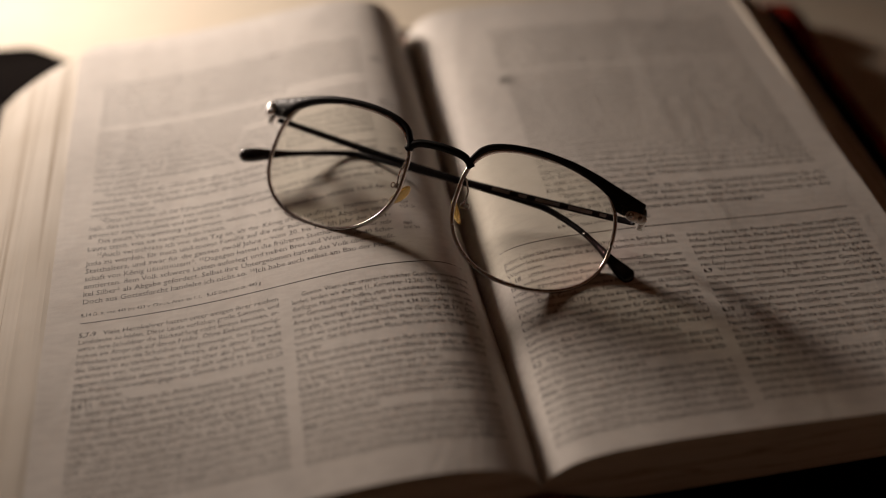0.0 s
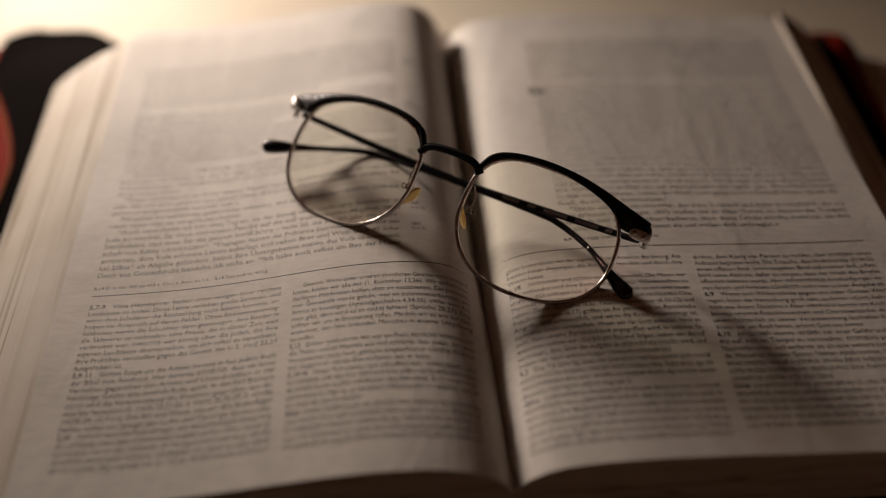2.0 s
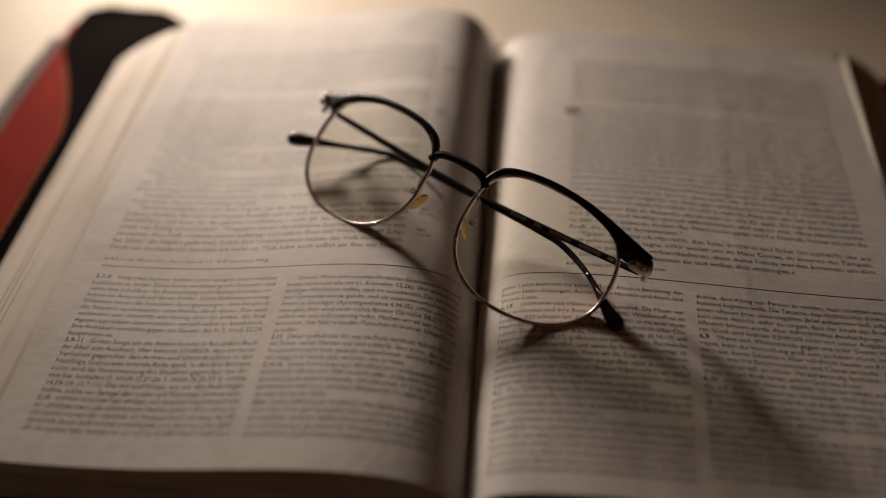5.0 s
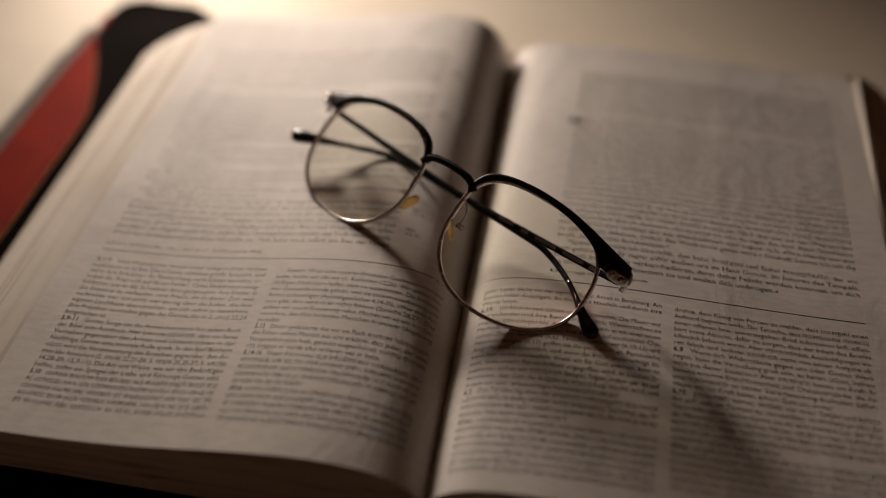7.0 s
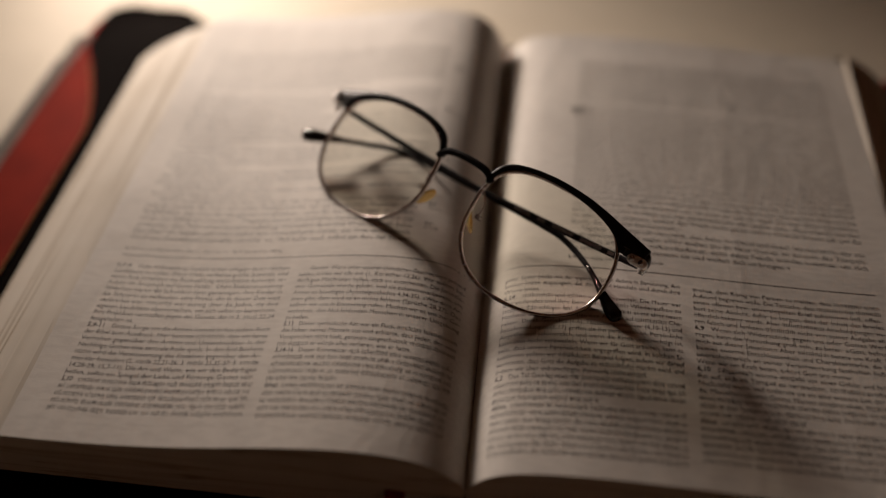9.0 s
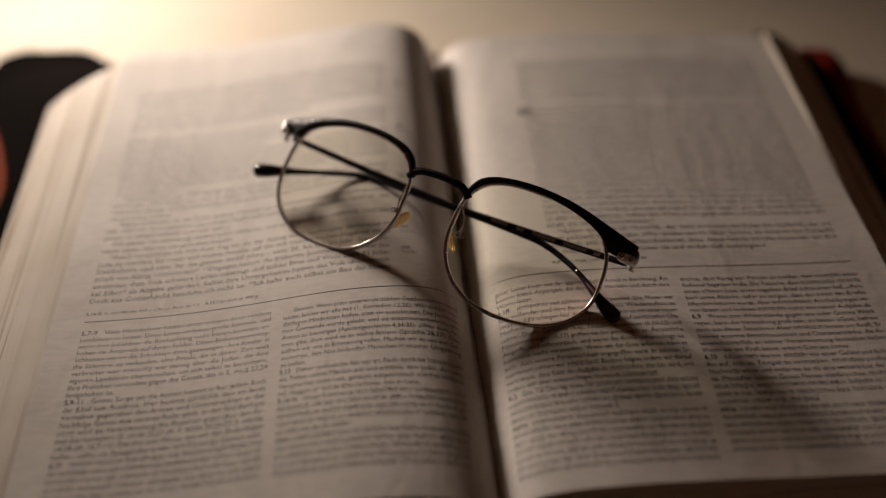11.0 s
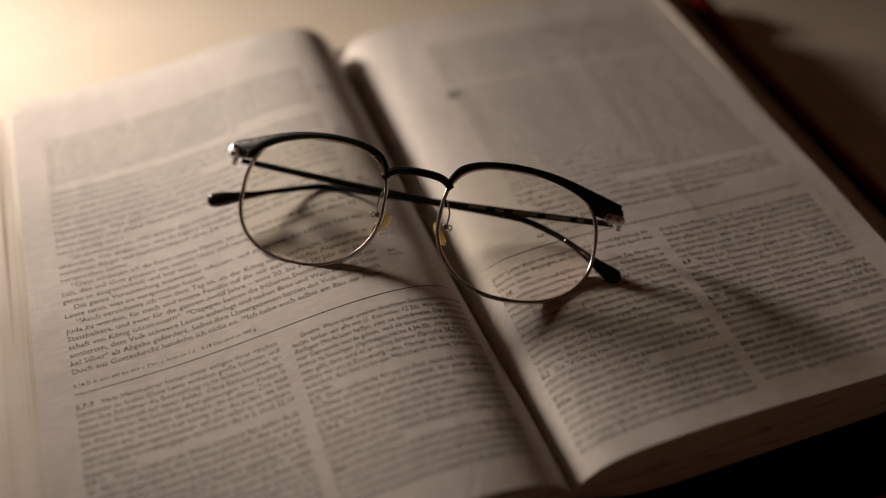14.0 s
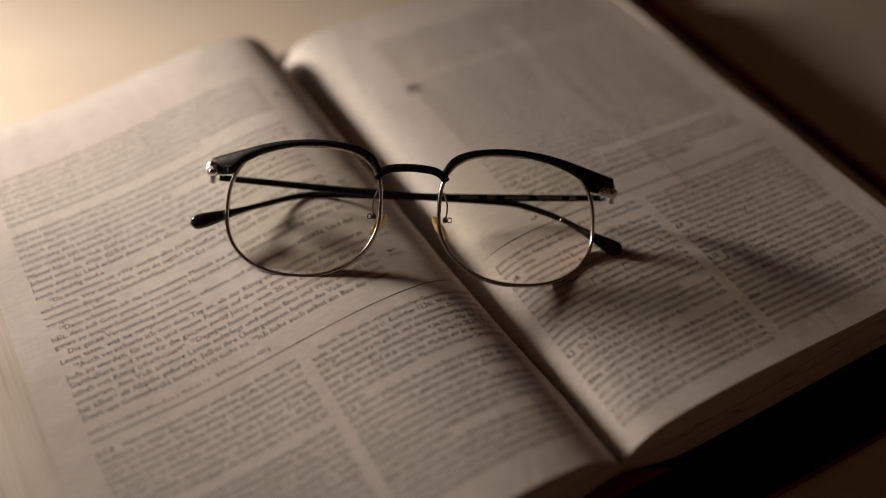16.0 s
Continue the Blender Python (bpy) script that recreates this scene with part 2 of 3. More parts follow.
def bottom_z(x):
    return CASE_TOP + 0.0008 + 0.0095 * np.exp(-(x / 0.019) ** 2)


def build_page(side, book):
    """The open leaf on one side, following the block's curve."""
    us = np.concatenate([np.linspace(0.00004, 0.03, 44), np.linspace(0.0315, PAGE_W, 60)])
    ys = np.concatenate([np.linspace(-PAGE_H - (0.0007 if side < 0 else 0.0), PAGE_HEAD - 0.012, 62), np.linspace(PAGE_HEAD - 0.011, PAGE_HEAD, 12)])
    verts, faces, nx, ny = [], [], len(us), len(ys)
    for dz in (0.0, -0.00012):
        for y in ys:
            r = random.uniform(-0.00005, 0.00005)
            for u in us:
                x = side * (u + (r if u == us[-1] else 0)) + gutter_x(y) * math.exp(-(u / 0.03) ** 2)
                v = y + foot_slant(side, u, y)
                if side < 0 and u > 0.12:
                    x += corner_cut(y) * (u - 0.12) / (PAGE_W - 0.12)
                verts.append((x, v, float(leaf_z(side > 0, u, x, y)) + dz))
    for j in range(ny - 1):
        for i in range(nx - 1):
            a = j * nx + i
            q = (a, a + 1, a + nx + 1, a + nx)
            faces.append(q if side > 0 else q[::-1])
            b = [k + nx * ny for k in q]
            faces.append(tuple(b[::-1]) if side > 0 else tuple(b))
    # edges of the leaf, on points of their own so that the faces stay smooth up to the cut
    runs = [[j * nx + nx - 1 for j in range(ny)]] + [[row + i for i in range(nx)] for row in (0, (ny - 1) * nx)]
    for run in runs:
        base = len(verts)
        for a in run:
            verts += [verts[a], verts[a + nx * ny]]
        for i in range(len(run) - 1):
            k = base + 2 * i
            faces.append((k, k + 1, k + 3, k + 2))
    return mesh_object("page", verts, faces, PAPER, book, "open page of thin off-white paper printed in black", True)


def build_block(side, book):
    """The stack of leaves under the open page, its fore-edge fanned outwards and slightly uneven."""
    rng = random.Random(5 if side < 0 else 6)
    us = np.concatenate([np.linspace(0.00004, 0.03, 30), np.linspace(0.033, PAGE_W - 0.0006, 30)])
    top = [(u, 0.0) for u in us]
    x_out, z_out = (0.1905, CASE_TOP + 0.0015) if side < 0 else (0.1800, CASE_TOP + 0.0015)
    n, edge = 26, []
    x0, z0 = PAGE_W - 0.0006, float(leaf_z(side > 0, PAGE_W, side * PAGE_W, 0)) - 0.0004
    for k in range(1, n + 1):
        f = k / n
        x = x0 + (x_out - x0) * (f ** 0.85)
        z = z0 + (z_out - z0) * (0.55 * f + 0.45 * f * f)
        j = rng.uniform(-0.00018, 0.00018)
        edge.append((x + j, z + 0.00012))
        edge.append((x + j + 0.0001, z - 0.00012))
    low = [(u, float(bottom_z(u))) for u in np.linspace(0.178, 0.0004, 40)]
    ring = top + edge + low
    ys = np.concatenate([np.linspace(-PAGE_H + 0.0003 - (0.0007 if side < 0 else 0.0), PAGE_HEAD - 0.0115, 15), np.linspace(PAGE_HEAD - 0.0110, PAGE_HEAD - 0.0003, 9)])
    verts, faces, m = [], [], len(ring)
    for y in ys:
        for i, (u, z) in enumerate(ring):
            x = side * u + (gutter_x(y) * math.exp(-(u / 0.03) ** 2) if u < PAGE_W else 0.0)
            if side < 0 and u > 0.12:
                x += corner_cut(y) * (u - 0.12) / (PAGE_W - 0.12)
            if i < len(top):
                z = float(leaf_z(side > 0, u, x, y)) - 0.0004
            verts.append((x, y + foot_slant(side, min(u, PAGE_W), y), z))
    for j in range(len(ys) - 1):
        for i in range(m):
            a, b = j * m + i, j * m + (i + 1) % m
            faces.append((a, b, b + m, a + m))
    # head and foot faces, as strips between the upper outline and the lower one
    half = len(top) + len(edge)
    upper, lower = list(range(half)), [half + int(round((len(low) - 1) * (1 - i / (half - 1)))) for i in range(half)]
    for base in (0, (len(ys) - 1) * m):
        for i in range(half - 1):
            q = [base + upper[i], base + upper[i + 1], base + lower[i + 1], base + lower[i]]
            q = list(dict.fromkeys(q))
            if len(q) > 2:
                faces.append(q)
    ob = mesh_object("page_block", verts, faces, EDGES, book, "stack of cream paper leaves with fanned edge")
    bm = bmesh.new()
    bm.from_mesh(ob.data)
    bmesh.ops.recalc_face_normals(bm, faces=bm.faces)
    bm.to_mesh(ob.data)
    bm.free()
    return ob


# glyphs of the built-in font, taken once each
GLYPHS = {}


def glyph(ch, bold):
    if (ch, bold) not in GLYPHS:
        def shape(text):
            cu = bpy.data.curves.new("letters", "FONT")
            cu.body, cu.size, cu.resolution_u = text, 1.0, 2
            cu.offset = 0.012 if bold else -0.005
            ob = bpy.data.objects.new("letters", cu)
            me = ob.to_mesh()
            vs = np.array([v.co[:2] for v in me.vertices]) if len(me.vertices) else np.zeros((0, 2))
            fs = [tuple(p.vertices) for p in me.polygons]
            ob.to_mesh_clear()
            bpy.data.objects.remove(ob)
            bpy.data.curves.remove(cu)
            return vs, fs
        vs, fs = shape(ch)
        bar, _ = shape("l")
        after, _ = shape(ch + "l")
        GLYPHS[ch, bold] = (vs, fs, float(after[:, 0].max() - bar[:, 0].max()))
    return GLYPHS[ch, bold]


def feet(vs):
    """Short bars that end the stems of a letter: below on both sides, above towards the left."""
    out = []
    if not len(vs):
        return out
    for level, sign in ((0.0, 1), (float(vs[:, 1].min()), 1), (float(vs[:, 1].max()), -1), (0.5, -1)):
        row = sorted(float(v[0]) for v in vs if abs(v[1] - level) < 0.012)
        for a, b in zip(row, row[1:]):
            if 0.035 < b - a < 0.13:
                lo, hi = (level, level + 0.035) if sign > 0 else (level - 0.045, level)
                bar = (a - 0.055, b + (0.055 if sign > 0 else 0.0), lo, hi)
                if not any(abs(bar[0] - q[0]) < 0.03 and abs(lo - q[2]) < 0.05 for q in out):
                    out.append(bar)
    return out


def lay_line(text, size, serif=False):
    """Vertices and faces of one printed line from x = 0, and its width. '#' stands for a letter that cannot be read (a plain bar),
    '^' switches raised small figures, '~b' and '~n' switch bold on and off."""
    verts, faces, x, k, raised, bold = [], [], 0.0, 0, False, False
    rng = random.Random(len(text) * 7 + ord(text[0]))
    while k < len(text):
        if text[k:k + 2] in ("~b", "~n"):
            bold, k = text[k + 1] == "b", k + 2
            continue
        ch, k = text[k], k + 1
        if ch == "^":
            raised = not raised
            continue
        s, up = (size * 0.62, size * 0.32) if raised else (size, 0.0)
        if ch == " ":
            x += 0.27 * s
            continue
        if ch == "#":
            w = rng.choice((0.30, 0.50, 0.55, 0.58, 0.80)) * s
            lo, hi = (-0.15 if rng.random() < 0.07 else 0.0), (0.72 if rng.random() < 0.25 else 0.53)
            strokes = 1 if w < 0.4 * s else (3 if w > 0.7 * s else 2)
            tall = rng.randrange(strokes)
            h = 0.038 * s * (1.7 if bold else 1.0)
            for i in range(strokes):
                c = x + w * (i + 0.5 + rng.uniform(-0.16, 0.16)) / strokes
                b, top_y = len(verts), (hi if i == tall else 0.53) * s
                verts += [(c - h, lo * s), (c + h, lo * s), (c + h, top_y), (c - h, top_y)]
                faces.append((b, b + 1, b + 2, b + 3))
            for level in rng.choice(((0.485,), (0.485,), (0.0,), (0.24, 0.485), (0.0, 0.485), ())):
                b = len(verts)
                verts += [(x + 0.09 * s, level * s), (x + w - 0.09 * s, level * s), (x + w - 0.09 * s, (level + 0.045) * s), (x + 0.09 * s, (level + 0.045) * s)]
                faces.append((b, b + 1, b + 2, b + 3))
            x += w
            continue
        vs, fs, adv = glyph(ch, bold)
        b = len(verts)
        verts += [(x + v[0] * s, up + v[1] * s) for v in vs]
        faces += [tuple(i + b for i in f) for f in fs]
        if serif and ch.isalnum():
            for xa, xb, ya, yb in feet(vs):
                b = len(verts)
                verts += [(x + xa * s, up + ya * s), (x + xb * s, up + ya * s), (x + xb * s, up + yb * s), (x + xa * s, up + yb * s)]
                faces.append((b, b + 1, b + 2, b + 3))
        x += adv * s
    return verts, faces, x


def slant(x):
    """The print on the second page climbs slightly towards the outer edge."""
    return 0.020 * (x - 0.07) if x > 0 else 0.0


def print_line(page, text, x0, x1, y, size, squeeze=None):
    """One printed line on the page between x0 and x1 (or as long as it comes out at the given squeeze)."""
    verts, faces, w = lay_line(text, size, size == MAIN)
    k = squeeze if squeeze else (x1 - x0) / max(w, 1e-6)
    vs = []
    for vx, vy in verts:
        px = x0 + vx * k
        py = y + vy + slant(px)
        vs.append((px, py, float(page_z(px, py)) + 0.00003))
    return mesh_object("text_line", vs, faces, INK, page)


def filler(rng, letters):
    out, n = [], 0
    while n < letters:
        w = min(rng.choice((2, 3, 3, 3, 4, 5, 5, 6, 7, 8, 9, 11)), max(2, letters - n))
        out.append("#" * w)
        n += w + 1
    return " ".join(out)


def print_block(page, lines, x0, x1, y, pitch, size):
    """Lines from the top down; a line that ends in '|' is not filled out; an empty one is a gap."""
    fits = []
    for s in lines:
        if s and not s.endswith("|"):
            fits.append((x1 - x0) / lay_line(s, size)[2])
    k = sum(fits) / len(fits) if fits else 0.85
    for i, s in enumerate(lines):
        if not s:
            continue
        lead = 0.0
        while s.startswith(">"):
            s, lead = s[1:], lead + 0.0035
        if s.endswith("|"):
            print_line(page, s[:-1], x0 + lead, x1, y - i * pitch, size, k)
        else:
            print_line(page, s, x0 + lead, x1, y - i * pitch, size)


def build_rule(page, x0, x1, y):
    xs = np.linspace(x0, x1, 70)
    verts, faces = [], []
    for x in xs:
        for d in (-0.00018, 0.00018):
            v = y + d + slant(x)
            verts.append((x, v, float(page_z(x, v)) + 0.00003))
    for i in range(len(xs) - 1):
        faces.append((2 * i, 2 * i + 2, 2 * i + 3, 2 * i + 1))
    mesh_object("rule_line", verts, faces, INK, page, "thin black printed rule")


MAIN, MAIN_PITCH, NOTE, NOTE_PITCH, SMALL = 0.00318, 0.00366, 0.00288, 0.00304, 0.0021

LEFT_MAIN = [
    "Männer haben dem Volk Geld und ####### ### ###### #### ### ##### #### ###### #####",
    "Schuld erlassen. #### ##### #### Felder, ##### #### ##### ### ###### ## ##### ###",
    "heute zurück! Und erlasst ihnen auch alles, ### ### ##### ## #### ### ######## ###",
    "noch schuldig sind.«|",
    ">^12^Da antworteten sie: »Wir werden alles #### ##### ### ##### #### ## ##### #####",
    "einfordern. Wir wollen tun, was du sagst.« Daraufhin #### ### ####### ### ##### ###",
    "vornehmen Bürger und Stadtoberhäupter einen Eid ######## #### ### ## #### ### ####",
    "versprochen hatten.|",
    ">^13^Dann schüttelte ich die Falten meines Mantels aus und ##### ##### ### ###### ####",
    "hält, den soll Gott genauso aus seinem Haus und seinem ###### ######## ## #### ###",
    "genau so ausgeschüttelt und leer sein.«|",
    ">Die ganze Versammlung antwortete: »Amen«, und sie ###bten den HERRN. Und das",
    "Leute taten, was sie versprochen hatten.|",
    ">^14^Auch verzichtete ich von dem Tag an, als der König mich ##auftragte, Statthalter in",
    "Juda zu werden, für mich und meine Familie auf die mir zu######den Abgaben eines",
    "Statthalters, und zwar für die ganzen zwölf Jahre – vom 20. bis zu# ## Jahr der Herr-",
    "schaft von König ##########*. ^15^Dagegen hatten die früheren Statthalter ### vor mir",
    "amtierten, dem Volk schwere Lasten auferlegt und neben Brot und Wein auch 40 Sche-",
    "kel Silber* als Abgabe gefordert. Selbst ihre Untergebenen hatten das Volk übervorteilt.",
    "Doch aus Gottesfurcht handelte ich nicht so. ^16^Ich habe auch selbst am Bau der Mauer",
]
LEFT_NOTE_A = [
    "~b5,7-9~n   Viele Heimkehrer hatten unter einigen ihrer reichen",
    "Landsleute zu leiden. Diese Leute verliehen große Summen, und",
    "wenn ihre Schuldner die Rückzahlung nicht leisten konnten, er-",
    "hoben sie Anspruch auf deren Felder. Ohne Einkommensmög-",
    "lichkeiten waren die Schuldner dann gezwungen, ihre Kinder in",
    "die Sklaverei zu verkaufen, eine Praxis, die in dieser Zeit weit",
    "verbreitet war. ####### war zornig über die Juden, die ihre",
    "eigenen Landsleute übervorteilten, um sich selbst zu bereichern.",
    "Ihre Praktiken verstießen gegen das Gesetz, das in 2. #### 22,24",
    "festgehalten ist.|",
    "~b5,9-11~n   Gottes Sorge um die Armen kommt in fast jedem Buch",
    "der Bibel zum Ausdruck. Hier betonte #######, dass ein faires",
    "Verhalten gegenüber den Armen und Unterdrückten in der",
    "Nachfolge Gottes eine zentrale Rolle spielt. In den fünf Büchern",
    "#### wird die Verantwortung des Einzelnen gegenüber den Ar-",
    "men klar formuliert (2. #### 22,21-26; 3. #### 25,35-37; 5. ####",
    "14,28-29; 15,7-11). Die Art und Weise, wie wir den Bedürftigen",
    "helfen, sollte ein Spiegel der Liebe und Fürsorge Gottes sein.",
    "~b5,10~n   ####### ######## ### ####### ### ##### ##### ##### ###",
]
LEFT_NOTE_B = [
    ">Gewinn. Wenn unter unseren christlichen Geschwistern jemand",
    "leidet, leiden wir alle mit (1. Korinther 12,26). Wir sollten be-",
    "dürftigen Mitchristen helfen, statt sie auszubeuten. Die Jerusale-",
    "mer Gemeinde wurde gelobt, weil sie zusammenarbeitete, um",
    "Armut zu beseitigen (Apostelgeschichte 4,34-35). »Wer dem Ar-",
    "men gibt, dem wird es an nichts fehlen« (Sprüche 28,27). Das",
    "sollten wir uns in Erinnerung rufen. Machen wir es uns zur Ge-",
    "wohnheit, den Not leidenden Menschen in unserer Umgebung",
    "zu helfen.|",
    "~b5,13~n   Dieser symbolische Akt war ein Fluch. ####### ##########",
    "die Falten seines Mantels aus und erklärte, dass jeder, der sein",
    "Versprechen nicht hielt, genauso ausgeschüttelt ###### #####",
    "### ###### er würde alles verlieren, was er hatte.|",
    "~b5,14-16~n   Dieser Kommentar ### ######## ### ########### ####",
]
RIGHT_MAIN = [
    "### ###### ### ##### ## ###### ###### ##### ### Mach dich also auf den Weg und lass",
    "### ######## ihm als Antwort: »Es ist nicht so, wie du sagst. Du hast diese Geschichte",
    "### ###### ### wollten uns nur einschüchtern und sagten sich: »Ihre Hände werden",
    "### ### ##### ablassen, sodass das Werk nicht getan wird.« Deshalb betete ich um die",
    "Kraft, die ##### fortzusetzen.*|",
    ">^10^Später ######te ich ########, den Sohn ####### und Enkel ##########, der ans",
    "#### gefesselt ### Er sagte: »Wir wollen uns im Haus Gottes, im Inneren des Tempels,",
    "####### ### ### #### verbarrikadieren, denn deine Feinde werden kommen, um dich",
    "zu töten. ### ##### kommen sie und wollen dich umbringen.«|",
]
RIGHT_NOTE_A = [
    "guter Leiter bleibt mit der eigent###### Arbeit in Berührung. Am",
    "besten leiten diejenigen, die durch ### Handeln und durch ihre",
    "Worte leiten.|",
    "~b6,1ff.~n   ######### und ###### waren ##zweifelt. Die Mauer war",
    "fast vollendet und ihre Bemühungen, ### Wiederaufbau zu",
    "stoppen, ### schlugen fehl. Also versuch### ### es mit einer neuen",
    "Methode und #########en ihre Angriffe auf ######## Cha-",
    "rakter. Durch Gerüchte (6,6), Täuschungsmanöver (6,10-13) und",
    "Falschmeldungen (6,17) griffen sie ihn persönlich an. Persönliche",
    "Angriffe sind schmerzlich, und wenn die Kritik unberechtigt ist,",
    "kann man leicht verzweifeln. Wenn wir für Gott arbeiten, kann es",
    "sein, dass unsere Persönlichkeit angegriffen wird. In solchen Si-",
    "tuationen sollten wir ######## Beispiel folgen, indem wir darauf",
    "vertrauen, dass Gott die Aufgabe zu ########## ###### wird, und",
    "indem wir über unberechtigte Vorwürfe ##########.|",
    "~b6,2~n   Das Tal Ono lag etwa ## ######### ############ ### #####",
]
RIGHT_NOTE_B = [
    "drohte, dem König von Persien zu melden, dass ####### einen",
    "Aufstand beginnen wolle. Die Tatsache, dass ######### #######",
    "einen offenen bzw. unversiegelten Brief zukommen ließ, offen-",
    "bart seine Absicht, dafür zu sorgen, dass der Inhalt des Briefes",
    "öffentlich bekannt wurde. Aber ########## Anschuldigungen wa-",
    "ren falsch und lenkten ####### nicht von seiner Aufgabe ab.",
    "~b6,9~n   Wenn sich Widerstände gegen uns oder Gottes Werk",
    "regen, kann die Versuchung groß sein, zu beten: »Gott, befreie",
    "mich aus dieser Situation.« Aber ####### betete um Kraft. Er",
    "bewies enorme Entschlossenheit und Charakterstärke, die ihn",
    "unerschütterlich an seiner Verantwortung festhalten ließen.",
    "Wenn wir um Kraft beten, erhört Gott uns immer.|",
    "~b6,10~n   ######## warnte ####### vor einer Gefahr und fo####",
    "ihn auf, sich im Tempel zu verstecken. ####### prüfte die",
    "Nachricht weise und entlarvte sie als eine weitere List der ####",
    "de. Menschen können Gottes Namen missbrauchen, ##### ###",
]


def unread(rng, rows, letters, shorts=(), heads=()):
    """Rows of bars; a row in shorts ends a paragraph early; a row in heads starts with a bold number."""
    out = []
    for i in range(rows):
        if i in shorts:
            out.append(filler(rng, int(letters * rng.uniform(0.3, 0.7))) + "|")
        else:
            out.append(("~b####~n  " if i in heads else "") + filler(rng, letters - (6 if i in heads else 0)))
    return out


def print_left(page):
    rng = random.Random(11)
    x0, x1 = -0.1400, -0.0300
    y = -0.0287 + 19 * MAIN_PITCH
    print_block(page, LEFT_MAIN, x0, x1, y, MAIN_PITCH, MAIN)
    print_block(page, unread(rng, 6, 82, (3,)), x0, x1, y + 6 * MAIN_PITCH, MAIN_PITCH, MAIN)
    print_block(page, unread(rng, 8, 82, (7,)), x0, x1, y + 15 * MAIN_PITCH, MAIN_PITCH, MAIN)
    for yy in (-0.0078, -0.0186, 0.021, 0.052, 0.083):
        print_block(page, ["~b####~n|", "### ###|"], -0.0262, -0.0120, yy, 0.0024, SMALL)
    print_line(page, "~b5,14~n D. h. von 445 bis 433 v. Chr.; s. Anm. zu 1,1.   ~b5,15~n Das sind ca. 480 g.", -0.1400, -0.0776, -0.0346, SMALL)
    build_rule(page, -0.1400, -0.0068, -0.0376)
    y = -0.0440
    print_block(page, LEFT_NOTE_A + unread(rng, 4, 58), -0.1400, -0.0725, y, NOTE_PITCH, NOTE)
    print_block(page, LEFT_NOTE_B + unread(rng, 9, 58, (3,), (4,)), -0.0683, -0.0075, y - 0.0006, NOTE_PITCH, NOTE)


def print_right(page):
    rng = random.Random(12)
    x0, x1 = 0.0292, 0.1390
    y = -0.0221 + 8 * MAIN_PITCH
    print_block(page, RIGHT_MAIN, x0, x1, y, MAIN_PITCH, MAIN)
    print_block(page, unread(rng, 17, 82), x0, x1, y + 17 * MAIN_PITCH, MAIN_PITCH, MAIN)
    print_block(page, unread(rng, 9, 82), x0, x1, y + 26.6 * MAIN_PITCH, MAIN_PITCH, MAIN)
    print_line(page, "~b##", 0.0268, 0.0326, 0.0650, 0.0098)
    print_block(page, ["~b##########~n|"], 0.1235, 0.1390, 0.1125, 0.003, NOTE)
    print_line(page, "~b6,9~n #### ### ##### #### ####ände.", 0.0285, 0.0640, -0.0268, SMALL)
    build_rule(page, 0.0065, 0.1392, -0.0312)
    y = -0.0378
    print_block(page, RIGHT_NOTE_A + unread(rng, 10, 58, (2,), (3,)), 0.0066, 0.0690, y, NOTE_PITCH, NOTE)
    print_block(page, RIGHT_NOTE_B + unread(rng, 9, 58, (2,), (3,)), 0.0733, 0.1395, y - 0.0006, NOTE_PITCH, NOTE)


def build_book():
    book = thing("open_book", "thick open book, thin pages printed with small German text", "book")
    for side in (-1, 1):
        build_block(side, book)
        page = build_page(side, book)
        (print_left if side < 0 else print_right)(page)
    bm = bmesh.new()
    path = [np.array((x - 0.006, PAGE_HEAD + 0.0030, 0.0125 + 0.004 * math.cos(x * 180))) for x in np.linspace(-0.011, 0.011, 13)]
    sweep(bm, path, lambda i: (0, 1, 0), lambda i: (0.0014, 0.0022), 8)
    part("headband", bm, BAND, book, "woven pale red headband")
    return book


# ---------------------------------------------------------------- the zip case round the book
X_L, X_R, Y_FOOT, Y_HEAD = -0.233, 0.2005, -0.146, 0.180


def case_height(x, y):
    """Upper face of the padded case: level under the book, falling away to the table all round, arched at the spine, curling up at one corner."""
    dx = max(0.0, (-x - 0.190) / 0.040, (x - 0.180) / 0.021)
    dy = max(0.0, (y - 0.130) / 0.040, (-y - 0.126) / 0.020)
    fall = 0.0062 * min(1.0, math.hypot(dx, dy)) ** 1.35
    arch = 0.0100 * math.exp(-(x / 0.021) ** 2) * (1.0 if y < 0.13 else max(0.0, 1 - (y - 0.13) / 0.05))
    corner = 0.0100 * math.exp(-((x - 0.192) / 0.011) ** 2 - ((y - 0.132) / 0.016) ** 2)
    return CASE_TOP - 0.0010 + arch - fall + corner


def rounded_y(x, x_edge, y_edge, r, sign):
    d = abs(x - x_edge)
    return y_edge - sign * (r - math.sqrt(max(0.0, r * r - (r - d) ** 2))) if d < r else y_edge


def lining_edge(y):
    s = max(0.0, min(1.0, (y - 0.06) / 0.08))
    return -0.1975 - 0.031 * s ** 1.4


def head_edge(x):
    """The head edge lies further back on the left side than behind the spine and the right page."""
    s = max(0.0, min(1.0, (x + 0.192) / 0.045))
    return Y_HEAD - 0.031 * s * s * (3 - 2 * s)


def outline_hi(x):
    return min(rounded_y(x, X_L, Y_HEAD, 0.022, 1), head_edge(x)) if x < -0.15 else rounded_y(x, X_R, head_edge(x), 0.020, 1)


def outline_lo(x):
    return rounded_y(x, X_L, Y_FOOT, 0.020, -1) if x < 0 else rounded_y(x, X_R, Y_FOOT, 0.018, -1)


